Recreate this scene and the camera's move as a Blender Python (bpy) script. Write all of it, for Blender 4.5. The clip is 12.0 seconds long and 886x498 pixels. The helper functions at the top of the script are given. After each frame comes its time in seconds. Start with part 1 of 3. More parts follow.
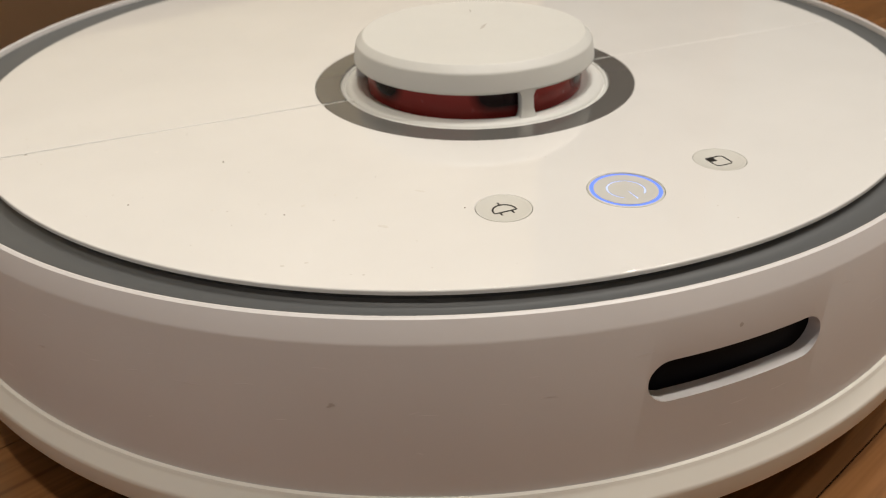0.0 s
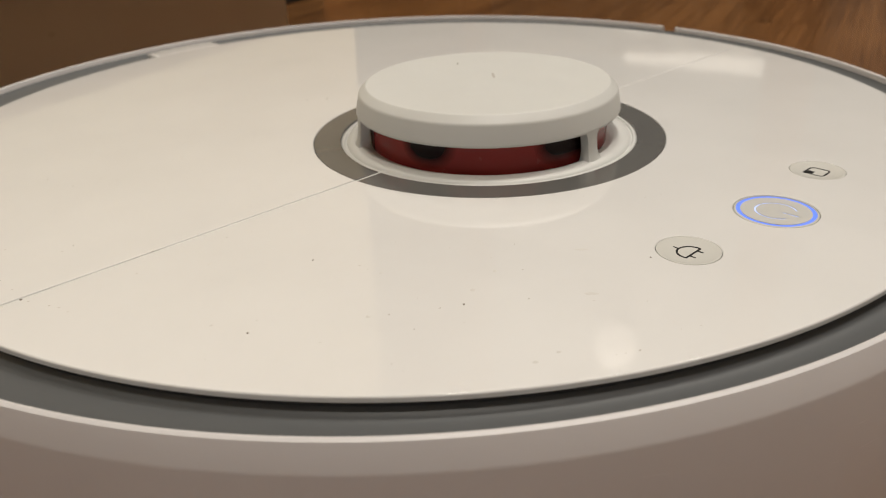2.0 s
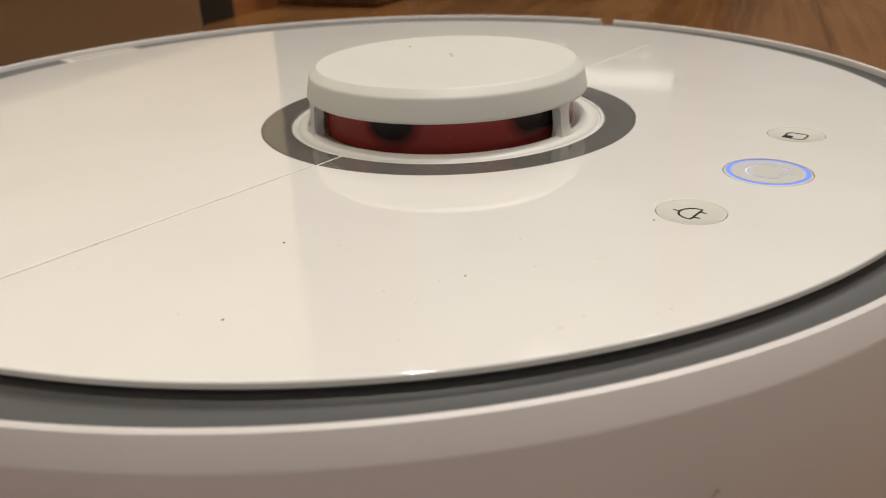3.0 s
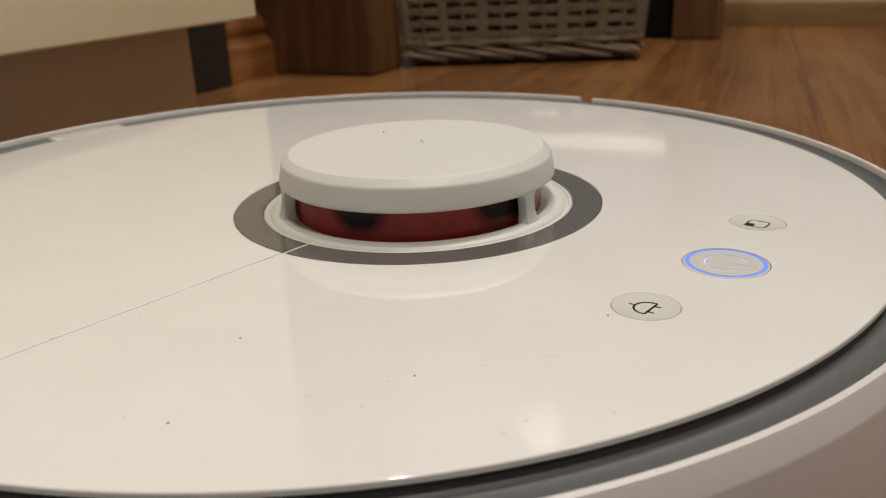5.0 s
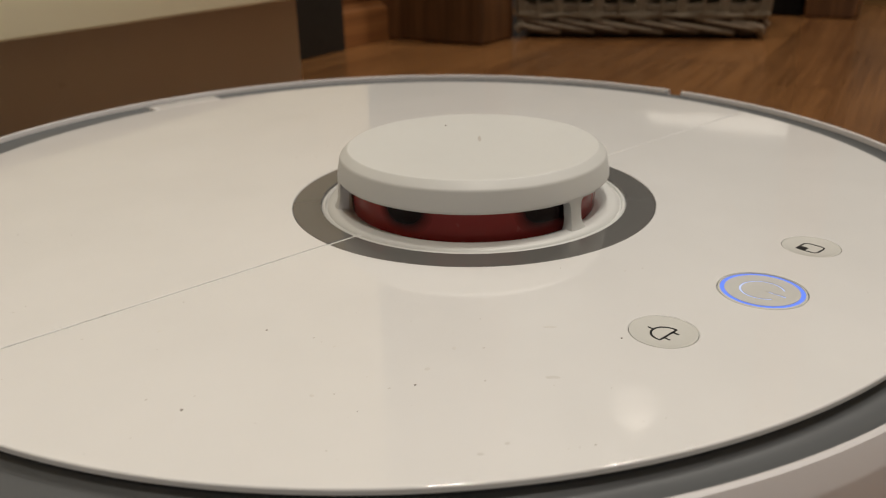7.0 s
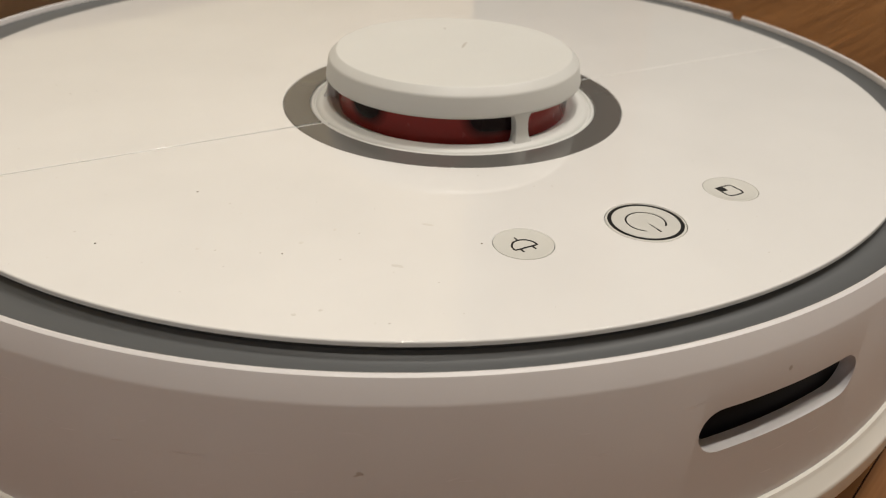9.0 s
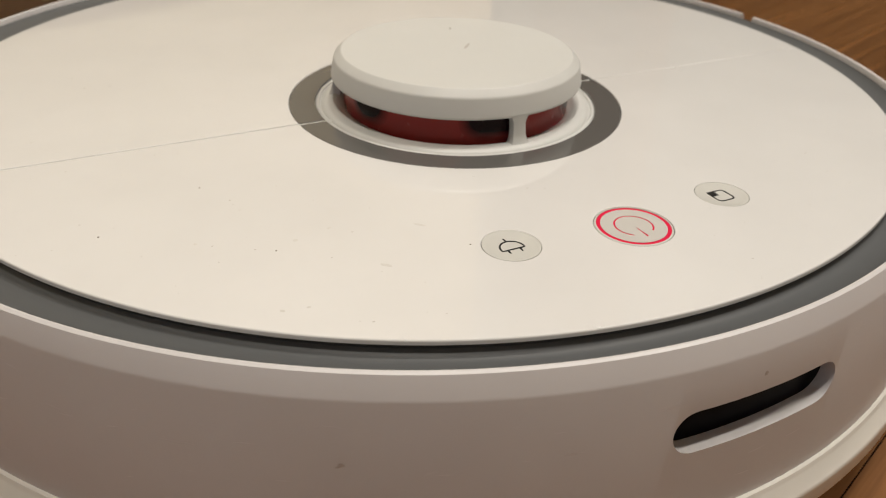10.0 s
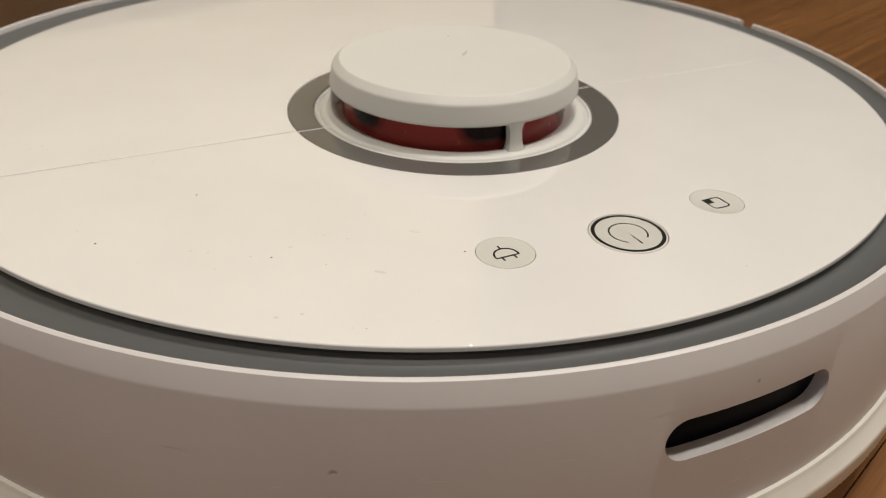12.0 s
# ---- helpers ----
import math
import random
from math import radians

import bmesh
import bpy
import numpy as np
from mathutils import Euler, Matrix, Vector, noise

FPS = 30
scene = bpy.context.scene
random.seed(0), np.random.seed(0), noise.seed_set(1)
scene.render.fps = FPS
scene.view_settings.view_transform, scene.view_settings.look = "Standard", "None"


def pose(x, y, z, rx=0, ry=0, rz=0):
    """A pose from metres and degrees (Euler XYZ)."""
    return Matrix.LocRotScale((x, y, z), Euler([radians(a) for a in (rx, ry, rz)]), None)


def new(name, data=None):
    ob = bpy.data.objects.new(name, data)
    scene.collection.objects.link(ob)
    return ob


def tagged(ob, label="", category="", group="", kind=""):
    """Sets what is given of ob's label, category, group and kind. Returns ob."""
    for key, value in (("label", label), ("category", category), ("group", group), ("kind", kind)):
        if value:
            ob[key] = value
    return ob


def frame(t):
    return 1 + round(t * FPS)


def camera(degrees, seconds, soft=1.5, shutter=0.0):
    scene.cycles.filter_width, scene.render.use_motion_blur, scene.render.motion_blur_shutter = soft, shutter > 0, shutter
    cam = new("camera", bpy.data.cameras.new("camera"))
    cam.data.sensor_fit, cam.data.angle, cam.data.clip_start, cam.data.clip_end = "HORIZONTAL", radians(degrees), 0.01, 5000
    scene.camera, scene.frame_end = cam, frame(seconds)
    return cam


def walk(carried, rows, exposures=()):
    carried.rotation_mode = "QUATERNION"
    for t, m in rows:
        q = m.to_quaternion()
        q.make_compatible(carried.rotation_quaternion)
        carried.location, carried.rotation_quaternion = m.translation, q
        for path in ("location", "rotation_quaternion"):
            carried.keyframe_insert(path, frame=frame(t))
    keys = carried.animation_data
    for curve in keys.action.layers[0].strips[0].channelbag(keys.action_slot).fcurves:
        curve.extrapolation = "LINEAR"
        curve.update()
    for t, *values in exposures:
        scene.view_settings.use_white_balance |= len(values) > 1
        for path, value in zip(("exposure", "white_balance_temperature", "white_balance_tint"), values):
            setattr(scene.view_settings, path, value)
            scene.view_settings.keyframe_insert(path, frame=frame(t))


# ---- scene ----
# ---- camera ----
cam = camera(57.25, 12.0, soft=1.0)
cam.data.dof.use_dof, cam.data.dof.focus_distance, cam.data.dof.aperture_fstop = True, 0.18, 25.0
walk(cam, [
    (0.0, pose(-0.1108, -0.2798, 0.1767, 58.83, 1.592, -22.28)),
    (0.5, pose(-0.1344, -0.2600, 0.1794, 57.293, 1.358, -26.229)),
    (1.0, pose(-0.1577, -0.2428, 0.1740, 59.279, 0.349, -33.611)),
    (1.5, pose(-0.1725, -0.2210, 0.1645, 61.380, -0.050, -39.673)),
    (2.0, pose(-0.1804, -0.2002, 0.1619, 63.820, 1.888, -44.097)),
    (2.5, pose(-0.1838, -0.1823, 0.1488, 65.244, 1.259, -48.459)),
    (4.5, pose(-0.1774, -0.1814, 0.1422, 66.799, 3.463, -53.167)),
    (5.0, pose(-0.1763, -0.1883, 0.1521, 69.762, 2.083, -50.588)),
    (5.5, pose(-0.1827, -0.1913, 0.1552, 70.436, 1.571, -45.130)),
    (6.0, pose(-0.1898, -0.1918, 0.1554, 71.445, 1.150, -44.330)),
    (6.5, pose(-0.1801, -0.1944, 0.1581, 70.679, 1.503, -44.153)),
    (7.0, pose(-0.1638, -0.2023, 0.1620, 67.497, 1.207, -41.839)),
    (7.5, pose(-0.1501, -0.2109, 0.1609, 62.919, 0.649, -38.641)),
    (9.5, pose(-0.1246, -0.2577, 0.1766, 59.465, -1.860, -27.226)),
    (10.0, pose(-0.1227, -0.2581, 0.1778, 58.979, -1.663, -26.810)),
    (10.5, pose(-0.1225, -0.2581, 0.1780, 58.913, -1.636, -26.754)),
    (11.0, pose(-0.1223, -0.2583, 0.1781, 58.962, -1.624, -26.714)),
    (11.5, pose(-0.1213, -0.2591, 0.1785, 59.181, -1.572, -26.538)),
    (12.0, pose(-0.1206, -0.2597, 0.1787, 59.325, -1.538, -26.422)),
], exposures=[(0.0, 0.06), (0.5, 0.04), (1.5, -0.05), (2.0, -0.1), (2.5, 0.05), (4.5, -0.02), (5.5, -0.15), (6.1, -0.05), (7.0, -0.3), (7.6, -0.18), (9.4, -0.04), (12.0, -0.05)])

# ---- light ----
world = bpy.data.worlds.new("evening")
scene.world = world
world.use_nodes = True
world.node_tree.nodes["Background"].inputs[0].default_value = (0.30, 0.26, 0.22, 1)
world.node_tree.nodes["Background"].inputs[1].default_value = 0.05
LAMP_WARM = (1.0, 0.925, 0.83)
CEILING = 2.4
# recessed ceiling spots, in the room's own axes (along and across the planks), with their power
SPOTS = [(0.45, 0.12, 12.5), (-0.35, -0.35, 18.0), (1.0, -0.35, 14.5), (1.1, -0.8, 14.5)]

# ---- materials ----
def mat(name, colour, rough=0.5, metal=0.0, spec=0.5, coat=0.0, vary=0.0, scale=30.0, bump=0.0, bump_scale=200.0, glow=None, glow_power=0.0):
    m = bpy.data.materials.new(name)
    m.use_nodes = True
    nt = m.node_tree
    b = nt.nodes["Principled BSDF"]
    b.inputs["Base Color"].default_value = (*colour, 1)
    b.inputs["Roughness"].default_value = rough
    b.inputs["Metallic"].default_value = metal
    b.inputs["Specular IOR Level"].default_value = spec
    b.inputs["Coat Weight"].default_value = coat
    b.inputs["Coat Roughness"].default_value = 0.04
    if glow:
        b.inputs["Emission Color"].default_value = (*glow, 1)
        b.inputs["Emission Strength"].default_value = glow_power
    co = nt.nodes.new("ShaderNodeTexCoord")
    if vary:
        n = nt.nodes.new("ShaderNodeTexNoise")
        n.inputs["Scale"].default_value, n.inputs["Detail"].default_value = scale, 6
        nt.links.new(co.outputs["Object"], n.inputs["Vector"])
        r = nt.nodes.new("ShaderNodeMapRange")
        r.inputs["To Min"].default_value, r.inputs["To Max"].default_value = 1 - vary, 1 + vary
        nt.links.new(n.outputs["Fac"], r.inputs["Value"])
        mul = nt.nodes.new("ShaderNodeVectorMath")
        mul.operation = "SCALE"
        mul.inputs[0].default_value = colour
        nt.links.new(r.outputs[0], mul.inputs["Scale"])
        nt.links.new(mul.outputs[0], b.inputs["Base Color"])
        r2 = nt.nodes.new("ShaderNodeMapRange")
        r2.inputs["To Min"].default_value, r2.inputs["To Max"].default_value = rough * 0.8, rough * 1.25
        n2 = nt.nodes.new("ShaderNodeTexNoise")
        n2.inputs["Scale"].default_value = scale * 4
        nt.links.new(co.outputs["Object"], n2.inputs["Vector"])
        nt.links.new(n2.outputs["Fac"], r2.inputs["Value"])
        nt.links.new(r2.outputs[0], b.inputs["Roughness"])
    if bump:
        n3 = nt.nodes.new("ShaderNodeTexNoise")
        n3.inputs["Scale"].default_value, n3.inputs["Detail"].default_value = bump_scale, 4
        nt.links.new(co.outputs["Object"], n3.inputs["Vector"])
        bp = nt.nodes.new("ShaderNodeBump")
        bp.inputs["Strength"].default_value, bp.inputs["Distance"].default_value = bump, 0.002
        nt.links.new(n3.outputs["Fac"], bp.inputs["Height"])
        nt.links.new(bp.outputs[0], b.inputs["Normal"])
    return m


def wood(name, dark, light, rough=0.4, along=2.0, across=40.0, by_piece=True, streak=1.0):
    """Grain along the object's x."""
    m = bpy.data.materials.new(name)
    m.use_nodes = True
    nt = m.node_tree
    b = nt.nodes["Principled BSDF"]
    co = nt.nodes.new("ShaderNodeTexCoord")
    info = nt.nodes.new("ShaderNodeObjectInfo")
    shift = nt.nodes.new("ShaderNodeVectorMath")
    shift.operation = "MULTIPLY_ADD"
    com = nt.nodes.new("ShaderNodeCombineXYZ")
    for k in range(3):
        nt.links.new(info.outputs["Random"], com.inputs[k])
    shift.inputs[1].default_value = (7.0, 5.0, 3.0)
    nt.links.new(com.outputs[0], shift.inputs[0])
    nt.links.new(co.outputs["Object"], shift.inputs[2])
    mp = nt.nodes.new("ShaderNodeMapping")
    mp.inputs["Scale"].default_value = (along, across, across)
    nt.links.new(shift.outputs[0], mp.inputs["Vector"])
    n = nt.nodes.new("ShaderNodeTexNoise")
    n.inputs["Scale"].default_value, n.inputs["Detail"].default_value, n.inputs["Distortion"].default_value = 1.0, 8, 0.6
    nt.links.new(mp.outputs[0], n.inputs["Vector"])
    big = nt.nodes.new("ShaderNodeTexNoise")
    big.inputs["Scale"].default_value, big.inputs["Detail"].default_value = 6.0, 3
    nt.links.new(shift.outputs[0], big.inputs["Vector"])
    add = nt.nodes.new("ShaderNodeMath")
    add.operation = "MULTIPLY_ADD"
    add.inputs[1].default_value = 0.45
    nt.links.new(big.outputs["Fac"], add.inputs[0])
    calm = nt.nodes.new("ShaderNodeMapRange")
    calm.inputs["To Min"].default_value, calm.inputs["To Max"].default_value = 0.5 - streak / 2, 0.5 + streak / 2
    nt.links.new(n.outputs["Fac"], calm.inputs["Value"])
    nt.links.new(calm.outputs[0], add.inputs[2])
    add2 = nt.nodes.new("ShaderNodeMath")
    add2.operation = "MULTIPLY_ADD"
    add2.inputs[1].default_value = 0.24 if by_piece else 0.0
    nt.links.new(info.outputs["Random"], add2.inputs[0])
    nt.links.new(add.outputs[0], add2.inputs[2])
    # narrow dark and light growth lines
    mp2 = nt.nodes.new("ShaderNodeMapping")
    mp2.inputs["Scale"].default_value = (along * 2.5, across * 7.0, across * 7.0)
    nt.links.new(shift.outputs[0], mp2.inputs["Vector"])
    fine = nt.nodes.new("ShaderNodeTexNoise")
    fine.inputs["Scale"].default_value, fine.inputs["Detail"].default_value, fine.inputs["Distortion"].default_value = 1.0, 4, 0.3
    nt.links.new(mp2.outputs[0], fine.inputs["Vector"])
    lines = nt.nodes.new("ShaderNodeMapRange")
    lines.inputs["From Min"].default_value, lines.inputs["From Max"].default_value = 0.3, 0.7
    lines.inputs["To Min"].default_value, lines.inputs["To Max"].default_value = -0.16, 0.15
    nt.links.new(fine.outputs["Fac"], lines.inputs["Value"])
    add3 = nt.nodes.new("ShaderNodeMath")
    nt.links.new(add2.outputs[0], add3.inputs[0])
    nt.links.new(lines.outputs[0], add3.inputs[1])
    ramp = nt.nodes.new("ShaderNodeValToRGB")
    ramp.color_ramp.elements[0].position, ramp.color_ramp.elements[0].color = 0.5, (*dark, 1)
    ramp.color_ramp.elements[1].position, ramp.color_ramp.elements[1].color = 1.0, (*light, 1)
    nt.links.new(add3.outputs[0], ramp.inputs["Fac"])
    nt.links.new(ramp.outputs[0], b.inputs["Base Color"])
    rr = nt.nodes.new("ShaderNodeMapRange")
    rr.inputs["To Min"].default_value, rr.inputs["To Max"].default_value = rough * 0.8, rough * 1.3
    nt.links.new(n.outputs["Fac"], rr.inputs["Value"])
    nt.links.new(rr.outputs[0], b.inputs["Roughness"])
    bp = nt.nodes.new("ShaderNodeBump")
    bp.inputs["Strength"].default_value, bp.inputs["Distance"].default_value = 0.15, 0.001
    nt.links.new(n.outputs["Fac"], bp.inputs["Height"])
    nt.links.new(bp.outputs[0], b.inputs["Normal"])
    return m


GLOSS_WHITE = mat("gloss_white_plastic", (0.79, 0.787, 0.775), 0.06, spec=0.5, coat=0.5, vary=0.06, scale=28)
CAP_WHITE = mat("satin_white_plastic", (0.665, 0.672, 0.65), 0.45, vary=0.02, scale=40)
SHELL_WHITE = mat("shell_white_plastic", (0.68, 0.665, 0.668), 0.42, vary=0.05, scale=25)
SKIRT_WHITE = mat("cream_plastic", (0.76, 0.74, 0.68), 0.35, vary=0.02, scale=25)
GROOVE_GREY = mat("grey_plastic", (0.096, 0.101, 0.104), 0.5)
RING_GREY = mat("grey_mirror_ring", (0.125, 0.122, 0.116), 0.07, coat=0.5, vary=0.03, scale=50)
RED_PLASTIC = mat("red_infrared_window", (0.30, 0.038, 0.034), 0.25, spec=0.25, vary=0.1, scale=60)
RED_STEPS = [mat("dark_red_lens_and_shade", (0.24 - 0.046 * k, 0.031 - 0.0056 * k, 0.028 - 0.0048 * k), 0.25, spec=0.2) for k in range(6)]
SENSOR_BLACK = mat("black_sensor_window", (0.003, 0.003, 0.005), 0.4, spec=0.04)
INK = mat("black_print", (0.012, 0.012, 0.012), 0.35)
BUTTON_WHITE = mat("button_white", (0.63, 0.63, 0.595), 0.16, vary=0.02, scale=60)
BUTTON_THIN = mat("thin_translucent_white", (0.66, 0.66, 0.625), 0.16, vary=0.02, scale=60)
BUTTON_THIN.node_tree.nodes["Principled BSDF"].inputs["Alpha"].default_value = 0.9
DUST = mat("dust_speck", (0.24, 0.21, 0.18), 0.8)
DUST_GREY = mat("grey_dust", (0.50, 0.48, 0.45), 0.7, vary=0.15, scale=900)
DUST_PALE = mat("pale_dust", (0.62, 0.61, 0.585), 0.5, vary=0.1, scale=900)
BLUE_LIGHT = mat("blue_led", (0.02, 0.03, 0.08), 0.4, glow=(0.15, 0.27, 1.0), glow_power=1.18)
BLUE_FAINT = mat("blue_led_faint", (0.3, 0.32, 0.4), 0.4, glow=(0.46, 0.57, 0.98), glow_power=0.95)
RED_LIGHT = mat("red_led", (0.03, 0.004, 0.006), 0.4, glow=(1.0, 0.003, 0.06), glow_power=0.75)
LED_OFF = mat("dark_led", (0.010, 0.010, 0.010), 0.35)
# unseen south and west walls: colours picked to tint the light they bounce
WALL_WARM_BOUNCE = mat("wall_warm_bounce", (0.66, 0.55, 0.38), 0.8, vary=0.03, scale=4, bump=0.1, bump_scale=150)
WALL_COOL_BOUNCE = mat("wall_cool_bounce", (0.62, 0.69, 0.86), 0.8, vary=0.03, scale=4, bump=0.1, bump_scale=150)
WALL_GREY = mat("wall_grey_paint", (0.16, 0.165, 0.165), 0.8, vary=0.03, scale=4, bump=0.1, bump_scale=150)
CEILING_PAINT = mat("ceiling_paint", (0.78, 0.76, 0.72), 0.9, vary=0.02, scale=3)
DOOR_CREAM = mat("cream_gloss_door", (0.90, 0.83, 0.60), 0.3, vary=0.02, scale=5)
CARCASS = mat("cabinet_carcass", (0.55, 0.50, 0.42), 0.5, vary=0.03, scale=8)
PLINTH_BROWN = mat("plinth_brown", (0.57, 0.45, 0.32), 0.3, vary=0.08, scale=12)
BOX_BLACK = mat("black_box", (0.007, 0.006, 0.005), 0.7, spec=0.15, vary=0.1, scale=20)
PANEL_DARK = mat("dark_grey_panel", (0.032, 0.029, 0.025), 0.6, spec=0.3, vary=0.1, scale=20)
WICKER = mat("grey_wicker", (0.20, 0.158, 0.105), 0.75, vary=0.35, scale=60, bump=0.4, bump_scale=400)
WICKER_PALE = mat("pale_wicker", (0.245, 0.19, 0.13), 0.7, vary=0.3, scale=60, bump=0.4, bump_scale=400)
GAP_SHADE = mat("gap_shade", (0.085, 0.062, 0.040), 0.9, vary=0.2, scale=60)
PLANK = wood("oiled_plank", (0.082, 0.034, 0.013), (0.24, 0.108, 0.037), 0.22, 2.2, 55, streak=0.6)
OAK = wood("oak_post", (0.050, 0.022, 0.009), (0.19, 0.090, 0.036), 0.38, 2.5, 30, streak=0.6)
PINE = wood("pine_skirting", (0.105, 0.053, 0.014), (0.21, 0.115, 0.034), 0.55, 2.0, 40)
SKIRT_WOOD = wood("stained_skirting", (0.10, 0.037, 0.012), (0.30, 0.125, 0.042), 0.35, 2.0, 40)
SMUDGE = mat("smudge", (0.57, 0.55, 0.54), 0.5, vary=0.2, scale=700)
SCRATCH = mat("scratch", (0.78, 0.765, 0.775), 0.42, vary=0.06, scale=900)
JOINT = mat("dark_joint", (0.03, 0.014, 0.007), 0.8, vary=0.1, scale=20)
LAMP_RING = mat("spot_rim", (0.7, 0.7, 0.7), 0.3, metal=0.8)
LAMP_SHADE = mat("opal_shade", (0.9, 0.85, 0.8), 0.4, glow=LAMP_WARM, glow_power=0.55)
LAMP_GLOW = mat("spot_lens", (0.9, 0.85, 0.8), 0.4, glow=LAMP_WARM, glow_power=6.0)


# ---- mesh helpers ----
def mesh_from(name, bm, material, smooth=True):
    me = bpy.data.meshes.new(name)
    bmesh.ops.recalc_face_normals(bm, faces=bm.faces)
    bm.to_mesh(me)
    bm.free()
    me.materials.append(material)
    if smooth:
        me.shade_smooth()
        if smooth != "own":
            me.set_sharp_from_angle(angle=radians(38 if smooth is True else smooth))
    return me


def part(name, bm, material, parent=None, label="", smooth=True):
    ob = new(name, mesh_from(name, bm, material, smooth))
    if parent is not None:
        ob.parent = parent
    if label:
        ob["label"] = label
    return ob


def even(ob):
    """Keeps large faces flat in their shading and leaves the turn to the narrow faces between them."""
    mod = ob.modifiers.new("even", "WEIGHTED_NORMAL")
    mod.keep_sharp = True
    return ob


def empty(name, m=None):
    ob = new(name)
    ob.empty_display_size = 0.05
    if m is not None:
        ob.matrix_basis = m
    return ob


def lathe(profile, n=128, centre=(0, 0), closed=True, a0=0.0, a1=360.0):
    """Turns a profile of (r, z) about an upright axis; closed: the profile is a ring."""
    bm = bmesh.new()
    full = abs(a1 - a0) >= 360
    count = n if full else n + 1
    rows = []
    for i in range(count):
        a = radians(a0 + (a1 - a0) * i / n)
        rows.append([bm.verts.new((centre[0] + r * math.cos(a), centre[1] + r * math.sin(a), z)) for r, z in profile])
    k = len(profile)
    for i in range(n):
        p, q = rows[i], rows[(i + 1) % count]
        for j in range(k if closed else k - 1):
            bm.faces.new((p[j], q[j], q[(j + 1) % k], p[(j + 1) % k]))
    if not full and closed:
        bm.faces.new(rows[0])
        bm.faces.new(rows[-1][::-1])
    bmesh.ops.remove_doubles(bm, verts=bm.verts, dist=1e-7)
    return bm


def box(lo, hi, bevel=0.0, seg=2):
    bm = bmesh.new()
    bmesh.ops.create_cube(bm, size=1)
    for v in bm.verts:
        v.co = Vector([lo[i] + (hi[i] - lo[i]) * (v.co[i] + 0.5) for i in range(3)])
    if bevel:
        bmesh.ops.bevel(bm, geom=list(bm.edges), offset=bevel, segments=seg, affect="EDGES", profile=0.6)
    return bm


def inset(loop, d):
    """Moves a closed outline inwards (its left side) by d."""
    out, n = [], len(loop)
    for i in range(n):
        a, b, c = Vector(loop[i - 1]), Vector(loop[i]), Vector(loop[(i + 1) % n])
        e, f = (b - a).normalized(), (c - b).normalized()
        n1, n2 = Vector((-e.y, e.x)), Vector((-f.y, f.x))
        m = (n1 + n2) / max(0.5, 1 + n1.dot(n2))
        out.append(tuple(b + m * d))
    return out


def plate(outer, holes, top, bottom, edge=0.0004, round_edge=None, steps=5):
    """A flat plate with quarter-round edges; outer runs counter-clockwise, holes clockwise.
    round_edge((x, y)) may give the radius of the edge at a point of the outline."""
    bm = bmesh.new()
    fill = []
    for loop in [outer] + holes:
        n = len(loop)
        size = [round_edge(p) if round_edge else edge for p in loop]
        shrunk = inset(loop, 1.0)
        way = [Vector(q) - Vector(p) for p, q in zip(loop, shrunk)]
        rings = []
        for s in range(steps + 1):
            a = math.pi / 2 * s / steps
            rings.append([bm.verts.new((p[0] + w.x * e * (1 - math.sin(a)), p[1] + w.y * e * (1 - math.sin(a)), top - e * (1 - math.cos(a)))) for p, w, e in zip(loop, way, size)])
        rings.append([bm.verts.new((p[0], p[1], bottom)) for p in loop])
        for s in range(len(rings) - 1):
            for i in range(n):
                bm.faces.new((rings[s][i], rings[s][(i + 1) % n], rings[s + 1][(i + 1) % n], rings[s + 1][i]))
        fill += [bm.edges.get((rings[0][i], rings[0][(i + 1) % n])) for i in range(n)]
    for e in fill:
        e.smooth = False
    bmesh.ops.triangle_fill(bm, use_beauty=True, use_dissolve=False, edges=fill, normal=(0, 0, 1))
    return bm


def arc(cx, cy, r, a0, a1, n):
    return [(cx + r * math.cos(radians(a0 + (a1 - a0) * i / n)), cy + r * math.sin(radians(a0 + (a1 - a0) * i / n))) for i in range(n + 1)]


def circle_cw(cx, cy, r, n=64):
    return arc(cx, cy, r, 0, -360, n)[:-1]


def stroke(points, width, z, thick=0.00006):
    """A thin raised printed line along points."""
    bm = bmesh.new()
    pts = [Vector(p) for p in points]
    left, right = [], []
    for i, p in enumerate(pts):
        d = (pts[min(i + 1, len(pts) - 1)] - pts[max(i - 1, 0)]).normalized()
        nrm = Vector((-d.y, d.x)) * width / 2
        left.append(p + nrm)
        right.append(p - nrm)
    lo = [[bm.verts.new((q.x, q.y, zz)) for q in side] for zz in (z, z + thick) for side in (left, right)]
    for i in range(len(pts) - 1):
        for a, b in ((0, 1), (2, 3), (0, 2), (1, 3)):
            bm.faces.new((lo[a][i], lo[a][i + 1], lo[b][i + 1], lo[b][i]))
    for i in (0, -1):
        bm.faces.new((lo[0][i], lo[1][i], lo[3][i], lo[2][i]))
    return bm


def merge(*bms):
    out = bmesh.new()
    for b in bms:
        me = bpy.data.meshes.new("tmp")
        b.to_mesh(me)
        b.free()
        out.from_mesh(me)
        bpy.data.meshes.remove(me)
    return out


